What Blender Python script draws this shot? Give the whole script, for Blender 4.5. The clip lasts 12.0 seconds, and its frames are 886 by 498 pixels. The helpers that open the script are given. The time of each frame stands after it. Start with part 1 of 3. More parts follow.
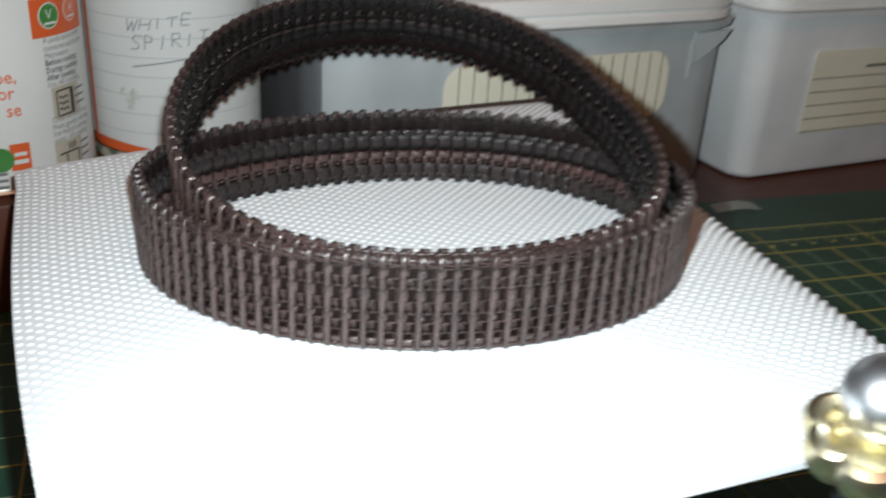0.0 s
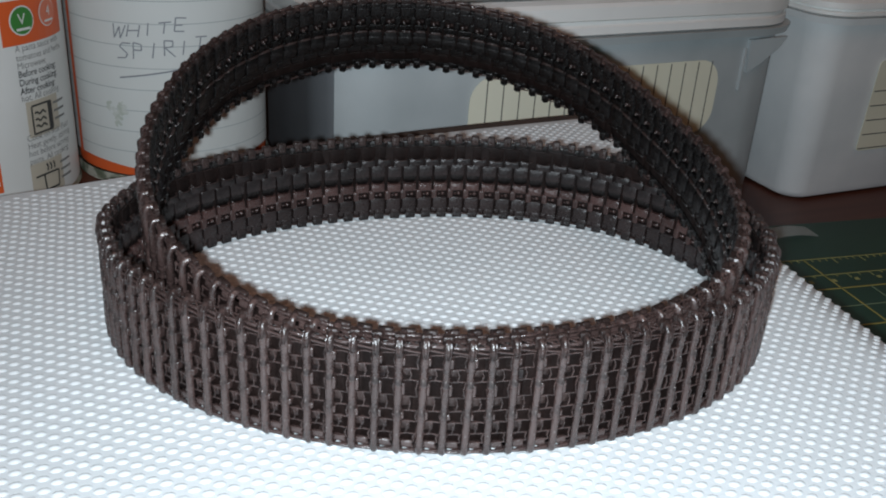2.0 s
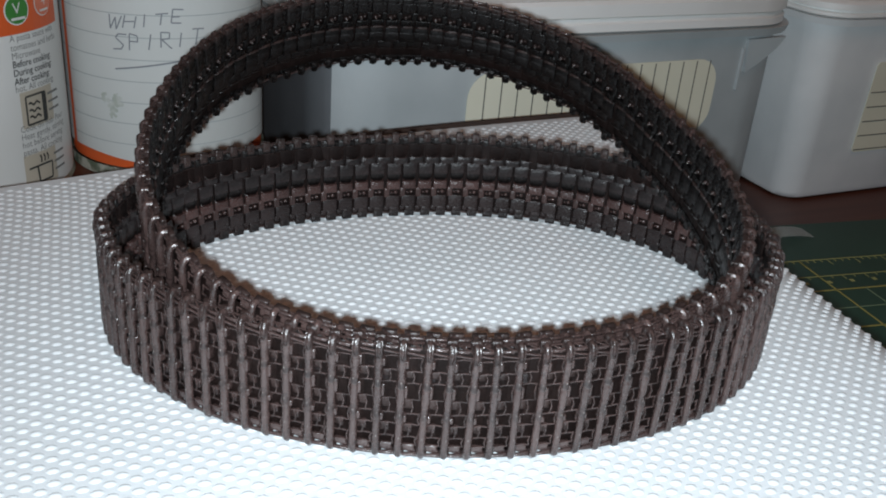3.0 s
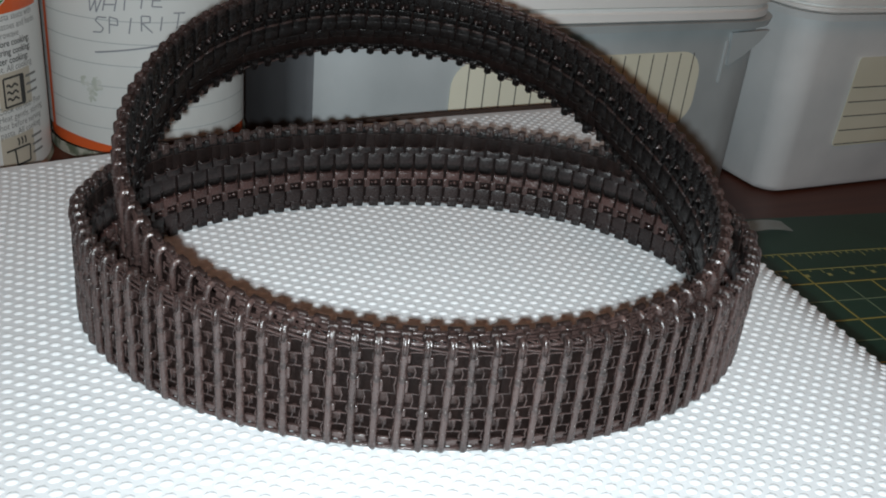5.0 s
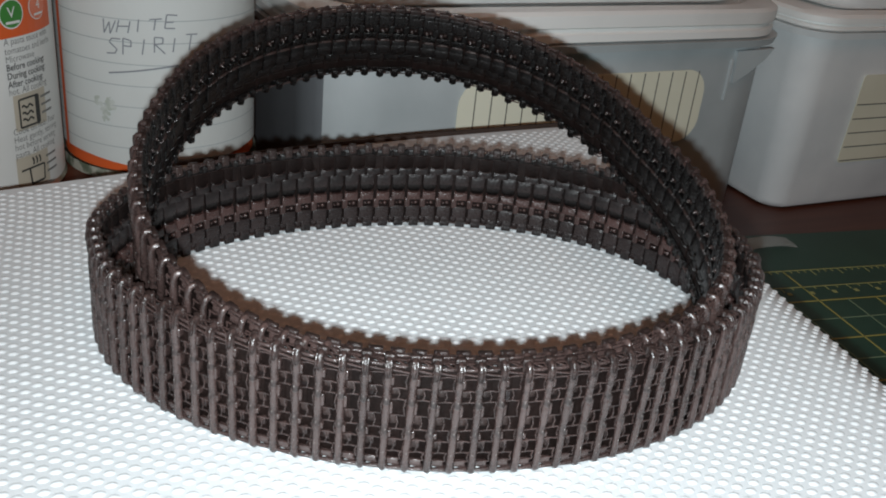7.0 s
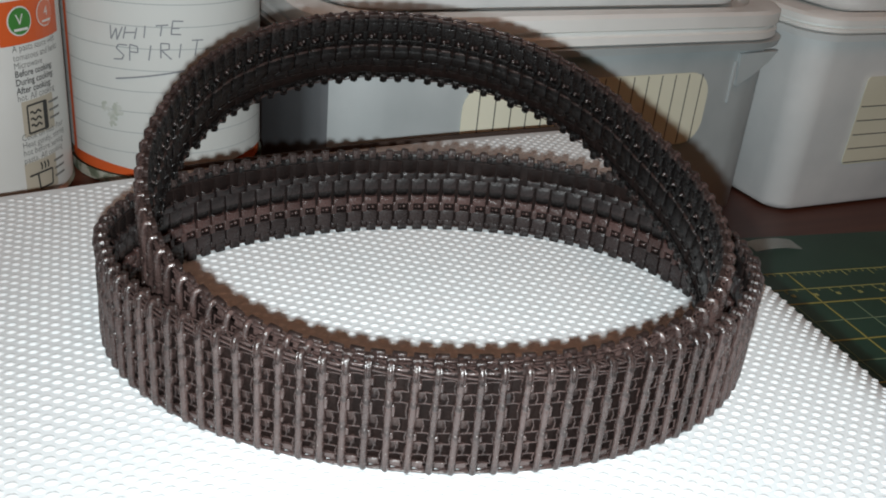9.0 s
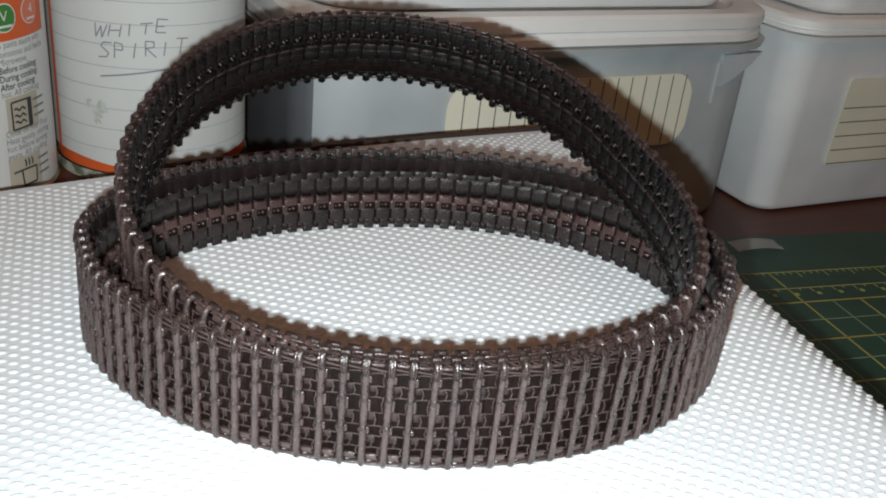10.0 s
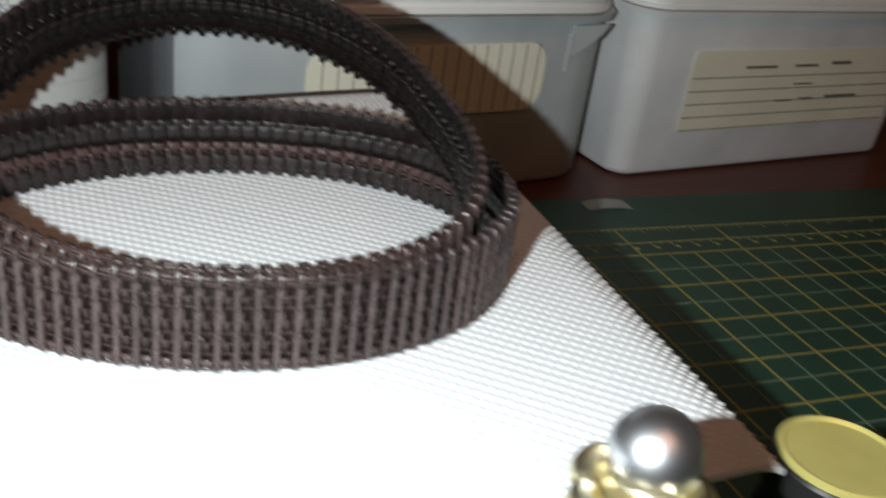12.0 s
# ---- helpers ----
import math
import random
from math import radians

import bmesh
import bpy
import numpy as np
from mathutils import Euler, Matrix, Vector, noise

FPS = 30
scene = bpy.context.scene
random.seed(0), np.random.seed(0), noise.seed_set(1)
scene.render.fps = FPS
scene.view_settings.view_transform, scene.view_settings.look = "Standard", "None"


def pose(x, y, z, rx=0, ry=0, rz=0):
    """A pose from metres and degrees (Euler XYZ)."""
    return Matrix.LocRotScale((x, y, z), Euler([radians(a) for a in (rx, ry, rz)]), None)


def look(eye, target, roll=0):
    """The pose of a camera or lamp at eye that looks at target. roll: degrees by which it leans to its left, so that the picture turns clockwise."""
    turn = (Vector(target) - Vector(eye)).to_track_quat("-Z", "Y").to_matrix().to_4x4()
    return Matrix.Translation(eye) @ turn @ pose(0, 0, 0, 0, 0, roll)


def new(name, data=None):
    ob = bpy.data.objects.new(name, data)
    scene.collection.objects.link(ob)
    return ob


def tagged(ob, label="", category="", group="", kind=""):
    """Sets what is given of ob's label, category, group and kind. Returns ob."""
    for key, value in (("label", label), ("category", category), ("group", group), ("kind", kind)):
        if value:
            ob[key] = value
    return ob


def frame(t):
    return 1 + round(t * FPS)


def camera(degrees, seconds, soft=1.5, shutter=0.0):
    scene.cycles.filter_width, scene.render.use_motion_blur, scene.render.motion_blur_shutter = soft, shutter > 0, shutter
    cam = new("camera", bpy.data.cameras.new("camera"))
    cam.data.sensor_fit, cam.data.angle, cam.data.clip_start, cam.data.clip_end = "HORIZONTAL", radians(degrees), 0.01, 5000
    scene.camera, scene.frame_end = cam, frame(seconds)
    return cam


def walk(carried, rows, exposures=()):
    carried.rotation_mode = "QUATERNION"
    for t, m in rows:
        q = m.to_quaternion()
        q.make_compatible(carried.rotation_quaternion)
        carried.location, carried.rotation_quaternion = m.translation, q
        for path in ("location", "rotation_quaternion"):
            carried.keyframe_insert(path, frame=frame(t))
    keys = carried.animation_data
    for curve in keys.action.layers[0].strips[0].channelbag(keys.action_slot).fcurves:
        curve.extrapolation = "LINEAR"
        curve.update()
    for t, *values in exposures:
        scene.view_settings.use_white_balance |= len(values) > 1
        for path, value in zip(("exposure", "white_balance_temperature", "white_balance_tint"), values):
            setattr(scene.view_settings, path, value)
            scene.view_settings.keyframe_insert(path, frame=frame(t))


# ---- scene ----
# The camera: a phone held over the near edge of a workbench.
cam = camera(50.0, 12.0, soft=1.9, shutter=0.5)
ROWS = [
    (0.0, 0.0095, -0.0773, 0.0984, 1.03, -24.79, -3.02),
    (0.2, 0.0058, -0.0654, 0.0958, 1.76, -25.81, -2.04),
    (0.5, 0.0063, -0.0517, 0.0974, 1.65, -25.08, -2.50),
    (1.0, 0.0069, -0.0432, 0.0913, 2.32, -25.51, -2.49),
    (1.5, 0.0056, -0.0398, 0.0907, 2.93, -26.36, -2.73),
    (2.0, 0.0065, -0.0370, 0.0946, 2.26, -25.27, -3.20),
    (2.5, 0.0052, -0.0355, 0.0937, 1.78, -26.06, -3.66),
    (3.0, 0.0039, -0.0348, 0.0949, 1.96, -25.68, -4.14),
    (5.0, 0.0048, -0.0341, 0.0960, 1.42, -26.50, -5.28),
    (5.5, 0.0055, -0.0347, 0.0964, 1.62, -27.18, -4.87),
    (6.0, 0.0051, -0.0350, 0.0961, 1.57, -26.82, -5.13),
    (6.5, 0.0050, -0.0356, 0.0975, 1.85, -26.34, -5.01),
    (7.0, 0.0041, -0.0361, 0.0997, 1.81, -25.95, -5.22),
    (9.0, 0.0050, -0.0377, 0.1013, 2.15, -25.92, -4.91),
    (9.5, 0.0043, -0.0373, 0.1018, 2.33, -25.88, -4.81),
    (10.0, 0.0074, -0.0395, 0.1018, 1.75, -25.87, -5.35),
    (10.5, 0.0072, -0.0403, 0.1035, 1.76, -25.50, -6.06),
    (11.0, 0.0089, -0.0409, 0.1024, 1.70, -25.67, -6.12),
    (11.5, 0.0131, -0.0439, 0.1026, 1.27, -25.96, -6.49),
    (11.8, 0.0236, -0.0552, 0.1032, -1.11, -25.81, -6.43),
    (12.0, 0.0338, -0.0626, 0.1041, -2.21, -26.45, -7.19),
]
EXPOSURES = [(0.0, 0.06, 6400, 10), (0.5, -0.15, 6200, 10), (1.0, -0.44, 6080, 10), (1.5, -0.48, 6080, 10), (3.0, -0.36, 6100, 10), (5.0, -0.38, 6350, 10), (7.0, -0.28, 6350, 10),
             (9.0, -0.03, 6500, 10), (11.5, 0.0, 6500, 10), (12.0, -0.10, 6550, 10)]
walk(cam, [(t, pose(x, y, z, 90 + pitch, roll, yaw)) for t, x, y, z, yaw, pitch, roll in ROWS], EXPOSURES)

# ---- light: the phone's white torch, and a dim warm room lamp ----
world = bpy.data.worlds.new("room_gloom")
world.use_nodes = True
scene.world = world
sky = world.node_tree.nodes["Background"]
sky.inputs[0].default_value = (1.0, 0.66, 0.42, 1)
sky.inputs[1].default_value = 0.02


def lamp(name, kind, place, energy, colour, size, target=None, spread=0.0):
    data = bpy.data.lights.new(name, kind)
    data.energy, data.color = energy, colour
    if kind == "AREA":
        data.shape, data.size = "DISK", size
    else:
        data.shadow_soft_size = size
    if kind == "SPOT":
        data.spot_size, data.spot_blend = radians(spread), 1.0
    ob = new(name, data)
    ob.matrix_world = look(place, target) if target else Matrix.Translation(place)
    return ob


lamp("phone_torch", "SPOT", (0.0022, -0.0428, 0.0940), 3.15, (0.91, 0.985, 1.0), 0.0020, (0.150, 0.340, 0.004), 176)
lamp("room_lamp", "AREA", (0.20, -0.55, 1.30), 3.5, (1.0, 0.50, 0.31), 1.1, (0.0, 0.15, 0.0))
scene.view_settings.exposure = 0.0

# ---- materials ----


def material(name, base, rough=0.5, metal=0.0, spot=None, spot_scale=40.0, spot_from=0.45, spot_to=0.7,
             grain=0.0, grain_scale=900.0, vary=0.0, coat=0.0, specular=0.5, rough_vary=0.0, subsurface=0.0):
    """A surface: a base colour, larger stains towards a second colour, fine relief, and a change of shade from piece to piece."""
    m = bpy.data.materials.new(name)
    m.use_nodes = True
    n, l = m.node_tree.nodes, m.node_tree.links
    b = n["Principled BSDF"]
    b.inputs["Roughness"].default_value = rough
    b.inputs["Metallic"].default_value = metal
    b.inputs["Specular IOR Level"].default_value = specular
    b.inputs["Coat Weight"].default_value = coat
    if subsurface:
        b.inputs["Subsurface Weight"].default_value = subsurface
        b.inputs["Subsurface Radius"].default_value = (0.004, 0.004, 0.004)
    where = n.new("ShaderNodeTexCoord")
    colour = n.new("ShaderNodeRGB")
    colour.outputs[0].default_value = (*base, 1)
    out = colour.outputs[0]
    if spot:
        tex = n.new("ShaderNodeTexNoise")
        tex.inputs["Scale"].default_value, tex.inputs["Detail"].default_value = spot_scale, 6
        ramp = n.new("ShaderNodeMapRange")
        ramp.inputs[1].default_value, ramp.inputs[2].default_value = spot_from, spot_to
        mix = n.new("ShaderNodeMix")
        mix.data_type = "RGBA"
        mix.inputs[7].default_value = (*spot, 1)
        l.new(where.outputs["Object"], tex.inputs["Vector"])
        l.new(tex.outputs["Fac"], ramp.inputs[0])
        l.new(ramp.outputs[0], mix.inputs[0])
        l.new(out, mix.inputs[6])
        out = mix.outputs[2]
        if rough_vary:
            rr = n.new("ShaderNodeMapRange")
            rr.inputs[1].default_value, rr.inputs[2].default_value = 0.3, 0.7
            rr.inputs[3].default_value, rr.inputs[4].default_value = rough - rough_vary, rough + rough_vary
            l.new(tex.outputs["Fac"], rr.inputs[0])
            l.new(rr.outputs[0], b.inputs["Roughness"])
    if vary:
        info = n.new("ShaderNodeObjectInfo")
        span = n.new("ShaderNodeMapRange")
        span.inputs[3].default_value, span.inputs[4].default_value = 1 - vary, 1 + vary
        hsv = n.new("ShaderNodeHueSaturation")
        l.new(info.outputs["Random"], span.inputs[0])
        l.new(span.outputs[0], hsv.inputs["Value"])
        l.new(out, hsv.inputs["Color"])
        out = hsv.outputs[0]
    l.new(out, b.inputs["Base Color"])
    if grain:
        fine = n.new("ShaderNodeTexNoise")
        fine.inputs["Scale"].default_value, fine.inputs["Detail"].default_value = grain_scale, 4
        bump = n.new("ShaderNodeBump")
        bump.inputs["Strength"].default_value, bump.inputs["Distance"].default_value = grain, 0.0005
        l.new(where.outputs["Object"], fine.inputs["Vector"])
        l.new(fine.outputs["Fac"], bump.inputs["Height"])
        l.new(bump.outputs[0], b.inputs["Normal"])
    return m


def wood_material():
    m = bpy.data.materials.new("dark_varnished_wood")
    m.use_nodes = True
    n, l = m.node_tree.nodes, m.node_tree.links
    b = n["Principled BSDF"]
    where, turn = n.new("ShaderNodeTexCoord"), n.new("ShaderNodeMapping")
    turn.inputs["Rotation"].default_value[2] = radians(-24)
    turn.inputs["Scale"].default_value = (3, 60, 3)
    tex = n.new("ShaderNodeTexNoise")
    tex.inputs["Scale"].default_value, tex.inputs["Detail"].default_value = 4, 8
    mix = n.new("ShaderNodeMix")
    mix.data_type = "RGBA"
    mix.inputs[6].default_value, mix.inputs[7].default_value = (0.060, 0.017, 0.009, 1), (0.115, 0.038, 0.021, 1)
    l.new(where.outputs["Object"], turn.inputs[0])
    l.new(turn.outputs[0], tex.inputs["Vector"])
    l.new(tex.outputs["Fac"], mix.inputs[0])
    l.new(mix.outputs[2], b.inputs["Base Color"])
    b.inputs["Roughness"].default_value = 0.42
    b.inputs["Specular IOR Level"].default_value = 0.3
    return m


TRACK = material("worn_brown_track_paint", (0.050, 0.0318, 0.0290), 0.27, 0.0, (0.021, 0.0132, 0.0120), 420, 0.46, 0.62,
                 0.45, 1500, 0.24, rough_vary=0.07, specular=0.85)
# Near black for recesses: the shade between the bars, put into the colour.
HOLLOW_SHADE = material("track_hollow_shade", (0.0062, 0.0034, 0.0029), 0.60, 0.0, (0.0125, 0.0070, 0.0060), 300, 0.45, 0.7, 0.3, 2600, 0.2, specular=0.12)
# Darker copy of the plate paint, with shade put into its colour.
TRACK_IN = material("shaded_track_plate", (0.0032, 0.0026, 0.0026), 0.32, 0.0, (0.0088, 0.0068, 0.0064), 330, 0.48, 0.68, 0.5, 2200, 0.25, rough_vary=0.10, specular=0.45)
TRACK_PLATE = material("grey_brown_track_plate", (0.0215, 0.0150, 0.0146), 0.30, 0.0, (0.0098, 0.0074, 0.0074), 380, 0.44, 0.66, 0.4, 1800, 0.25, rough_vary=0.10, specular=0.45)
# Bright metal for beads that stand in for highlights on the paint.
TRACK_GLINT = material("glint_bead_metal", (0.46, 0.42, 0.40), 0.24, 0.7, None)
TRACK_RUST = material("red_brown_track_joint", (0.054, 0.029, 0.026), 0.30, 0.0, (0.026, 0.0145, 0.013), 330, 0.46, 0.68, 0.4, 2200, 0.25, rough_vary=0.08, specular=0.5)
# Darker copy of the joint colour, for the leaning track's shaded inside.
TRACK_JOINT_SHADE = material("shaded_track_joint", (0.0014, 0.0012, 0.0012), 0.30, 0.0, (0.0036, 0.0030, 0.0029), 330, 0.48, 0.68, 0.5, 2200, 0.25, rough_vary=0.08, specular=0.35)
TRACK_KNOB = material("brown_track_knob", (0.030, 0.019, 0.017), 0.32, 0.0, (0.016, 0.010, 0.009), 420, 0.44, 0.66, 0.5, 2000, 0.25, rough_vary=0.08, specular=0.45)
SHEET = material("white_dimpled_sheet", (0.70, 0.735, 0.75), 0.55, 0.0, (0.66, 0.70, 0.715), 30, 0.4, 0.7, 0.1, 1500)
DIMPLE = material("white_dimple", (0.73, 0.765, 0.78), 0.38, 0.0, None)
WOOD = wood_material()
MAT = material("green_cutting_mat", (0.018, 0.062, 0.042), 0.50, 0.0, (0.026, 0.080, 0.054), 25, 0.4, 0.7, 0.5, 1800, specular=0.35)
LINE_BOLD = material("mat_yellow_line", (0.35, 0.305, 0.08), 0.6)
LINE_RULER = material("mat_ruler_print", (0.34, 0.33, 0.12), 0.6)
LINE_THIN = material("mat_pale_line", (0.20, 0.26, 0.16), 0.6)
# Dark brown that stands for the shadow along the sheet's far edge.
EDGE_SHADOW = material("edge_shadow_brown", (0.034, 0.018, 0.012), 0.8, 0.0, (0.022, 0.012, 0.008), 60, grain=0.2)
CARD = material("brown_card", (0.10, 0.06, 0.035), 0.8, 0.0, (0.07, 0.04, 0.025), 20, grain=0.2)
BOXPLASTIC = material("cloudy_white_plastic", (0.80, 0.82, 0.82), 0.36, 0.0, (0.64, 0.67, 0.68), 26, 0.35, 0.75, 0.12, 300, subsurface=0.15)
TUB_GREY = material("cloudy_blue_grey_plastic", (0.50, 0.54, 0.55), 0.36, 0.0, (0.36, 0.40, 0.41), 22, 0.35, 0.75, 0.12, 300)
# Darker tub grey: shade of the tub's end put into the colour.
END_SHADE = material("tub_end_shade", (0.13, 0.14, 0.15), 0.4, 0.0, (0.09, 0.098, 0.105), 22, 0.35, 0.75)
DULL = material("dull_grey_plastic", (0.058, 0.062, 0.066), 0.5, 0.0, (0.036, 0.039, 0.042), 16, 0.4, 0.7)
LIDPLASTIC = material("white_lid_plastic", (0.86, 0.87, 0.85), 0.34, 0.0, (0.72, 0.72, 0.70), 18, 0.4, 0.7, subsurface=0.15)
CREAM = material("cream_label_paper", (0.76, 0.75, 0.61), 0.75, 0.0, (0.70, 0.685, 0.54), 25, 0.4, 0.7)
INK = material("grey_ruled_line", (0.13, 0.13, 0.115), 0.8)
PAPER = material("lined_note_paper", (0.56, 0.58, 0.565), 0.8, 0.0, (0.49, 0.505, 0.485), 22, 0.45, 0.75, 0.25, 160)
RULE = material("blue_grey_rule", (0.34, 0.37, 0.37), 0.8)
PENCIL = material("dark_handwriting", (0.21, 0.22, 0.24), 0.8)
SMUDGE = material("grey_green_smudge", (0.50, 0.52, 0.49), 0.85, 0.0, (0.40, 0.43, 0.38), 400, 0.4, 0.6)
TIN = material("tin_plate", (0.55, 0.53, 0.48), 0.3, 1.0, (0.35, 0.33, 0.28), 30, 0.4, 0.7)
LABEL = material("white_can_label", (0.64, 0.64, 0.62), 0.42, 0.0, (0.59, 0.585, 0.56), 30, 0.4, 0.7)
ORANGE = material("orange_print", (0.60, 0.10, 0.022), 0.45)
GREEN = material("green_print", (0.05, 0.20, 0.04), 0.45)
SALMON = material("salmon_print", (0.62, 0.17, 0.09), 0.45)
PRINT = material("black_print", (0.03, 0.03, 0.03), 0.6)
GREY_PRINT = material("grey_print", (0.16, 0.16, 0.155), 0.6)
BEIGE = material("beige_print", (0.45, 0.40, 0.32), 0.5)
CAMO = material("mottled_grey_green", (0.10, 0.12, 0.08), 0.7, 0.0, (0.36, 0.36, 0.30), 180, 0.45, 0.55)
CHROME = material("polished_steel", (0.72, 0.75, 0.78), 0.36, 1.0, (0.60, 0.63, 0.66), 160, 0.4, 0.7)
BRASS = material("polished_brass", (0.66, 0.60, 0.46), 0.34, 1.0, (0.52, 0.45, 0.22), 180, 0.4, 0.7)
GOLD = material("pale_gold_lid", (0.66, 0.60, 0.20), 0.34, 0.35, (0.58, 0.52, 0.17), 60)
BLACK = material("black_plastic", (0.012, 0.012, 0.012), 0.4)
FILM = material("clear_film", (0.75, 0.80, 0.80), 0.15)
FILM.node_tree.nodes["Principled BSDF"].inputs["Alpha"].default_value = 0.2
WALLPAINT = material("warm_wall_paint", (0.42, 0.36, 0.28), 0.9, 0.0, (0.38, 0.32, 0.25), 3, 0.4, 0.7)

TABLE = -0.0613

# ---- helpers for meshes ----


def part(name, bm, mat, parent=None, label="", smooth=True, angle=35):
    data = bpy.data.meshes.new(name)
    bmesh.ops.recalc_face_normals(bm, faces=bm.faces)
    bm.to_mesh(data)
    bm.free()
    for one in (mat if isinstance(mat, (list, tuple)) else (mat,)):
        data.materials.append(one)
    if smooth:
        for f in data.polygons:
            f.use_smooth = True
        data.set_sharp_from_angle(angle=radians(angle))
    ob = new(name, data)
    if parent:
        ob.parent = parent
    if label:
        tagged(ob, label)
    return ob


def empty(name, m, label, category, group="", kind=""):
    ob = new(name)
    ob.matrix_world = m
    ob.empty_display_size = 0.01
    return tagged(ob, label, category, group, kind)


def add_box(bm, x0, x1, y0, y1, z0, z1, bevel=0.0):
    made = bmesh.ops.create_cube(bm, size=1, matrix=Matrix.LocRotScale(
        ((x0 + x1) / 2, (y0 + y1) / 2, (z0 + z1) / 2), None, (x1 - x0, y1 - y0, z1 - z0)))
    if bevel:
        edges = list({e for v in made["verts"] for e in v.link_edges})
        bmesh.ops.bevel(bm, geom=edges, offset=bevel, segments=2, affect="EDGES", profile=0.6)
    return made["verts"]


def rounded(w, d, r, steps=7):
    """The outline of a rectangle with round corners, its front along y = 0, from x = 0 to w."""
    out = []
    for cx, cy, a0 in ((w - r, r, -90), (w - r, d - r, 0), (r, d - r, 90), (r, r, 180)):
        for i in range(steps + 1):
            a = radians(a0 + 90 * i / steps)
            out.append((cx + r * math.cos(a), cy + r * math.sin(a)))
    return out


def loft(bm, loops, cap_low=True, cap_high=True):
    rows = [[bm.verts.new(p) for p in loop] for loop in loops]
    for a, b in zip(rows, rows[1:]):
        for i in range(len(a)):
            j = (i + 1) % len(a)
            bm.faces.new((a[i], a[j], b[j], b[i]))
    if cap_low:
        bm.faces.new(rows[0][::-1])
    if cap_high:
        bm.faces.new(rows[-1])
    return rows


def lathe(bm, profile, steps=64):
    """A body of revolution about z from (radius, height) pairs, closed at both ends."""
    loops = [[(r * math.cos(2 * math.pi * i / steps), r * math.sin(2 * math.pi * i / steps), z) for i in range(steps)]
             for r, z in profile]
    loft(bm, loops)


# ---- the large structure ----
ground = bmesh.new()
add_box(ground, -0.9, 0.9, -0.55, 0.65, TABLE - 0.03, TABLE, 0.002)
worktop = part("worktop", ground, WOOD)
tagged(worktop, "dark red-brown varnished wooden workbench top", "worktop", kind="structure")
worktop.rotation_euler[2] = radians(24)

# Unseen room shell, added so that surfaces have warm walls to reflect.
room = bmesh.new()
add_box(room, -1.7, 1.7, 1.20, 1.32, -0.85, 1.85)
tagged(part("wall_north", room, WALLPAINT, smooth=False), "unseen painted wall added behind the bench for reflections", "wall", kind="structure")
for name, x0, x1, y0, y1 in (("wall_south", -1.7, 1.7, -1.62, -1.5), ("wall_west", -1.82, -1.7, -1.62, 1.32), ("wall_east", 1.7, 1.82, -1.62, 1.32)):
    room = bmesh.new()
    add_box(room, x0, x1, y0, y1, -0.85, 1.85)
    tagged(part(name, room, WALLPAINT, smooth=False), "unseen painted room wall added for reflections", "wall", kind="structure")
room = bmesh.new()
add_box(room, -1.82, 1.82, -1.62, 1.32, 1.85, 1.95)
tagged(part("ceiling", room, WALLPAINT, smooth=False), "unseen ceiling added for reflections", "ceiling", kind="structure")
room = bmesh.new()
add_box(room, -1.82, 1.82, -1.62, 1.32, -0.95, -0.85)
tagged(part("floor", room, CARD, smooth=False), "unseen brown floor added under the bench", "floor", kind="structure")

# ---- cutting mat with its ruled grid ----
INCH = 0.0254
MAT_AT = pose(0.1490, 0.2774, TABLE, 0, 0, math.degrees(0.3170))
cutting_mat = empty("cutting_mat", MAT_AT, "dark green self-healing cutting mat with yellow grid lines", "cutting mat")
bm = bmesh.new()
add_box(bm, -0.42, 0.26, -0.42, 0.056, 0.0, 0.0028, 0.0008)
part("base", bm, MAT, cutting_mat)


def ruled(name, mat, x0, x1, y0, y1, parent=cutting_mat):
    bm = bmesh.new()
    add_box(bm, x0, x1, y0, y1, 0.0028, 0.00295)
    return part(name, bm, mat, parent, smooth=False)


for i in range(-14, 10):
    ruled("inch_line", LINE_BOLD, i * INCH - 0.0003, i * INCH + 0.0003, -15 * INCH, 0.0235 if i % 2 == 0 else 0.0)
    ruled("half_inch_line", LINE_THIN, (i + 0.5) * INCH - 0.00018, (i + 0.5) * INCH + 0.00018, -15 * INCH, 0.0)
for j in range(-15, 1):
    ruled("inch_line", LINE_BOLD, -14 * INCH, 9 * INCH, j * INCH - 0.0003, j * INCH + 0.0003)
    if j < 0:
        ruled("half_inch_line", LINE_THIN, -14 * INCH, 9 * INCH, (j + 0.5) * INCH - 0.00018, (j + 0.5) * INCH + 0.00018)
for y in (0.0105, 0.0235):
    ruled("ruler_line", LINE_RULER, -14 * INCH, 9 * INCH, y - 0.0002, y + 0.0002)
bm = bmesh.new()
for i in range(-14 * 8, 9 * 8):
    x = i * INCH / 8
    add_box(bm, x - 0.00013, x + 0.00013, 0.0235 - (0.0045 if i % 4 == 0 else 0.0022), 0.0234, 0.0028, 0.00295)
for i in range(-70, 45):
    x = i * 0.005
    add_box(bm, x - 0.00013, x + 0.00013, 0.0105 - (0.0032 if i % 2 == 0 else 0.0018), 0.0104, 0.0028, 0.00295)
    if i % 2 == 0:
        add_box(bm, x + 0.0005, x + 0.0011, 0.0050, 0.0068, 0.0028, 0.00295)
        add_box(bm, x + 0.0014, x + 0.0021, 0.0050, 0.0068, 0.0028, 0.00295)
tagged(part("ruler_marks", bm, LINE_RULER, cutting_mat, smooth=False), kind="stuff")

# ---- the white dimpled sheet on its raised support ----
FR, FL, BL, BR = Vector((0.1172, 0.0751)), Vector((-0.0351, 0.0111)), Vector((-0.1115, 0.1740)), Vector((0.0550, 0.2800))


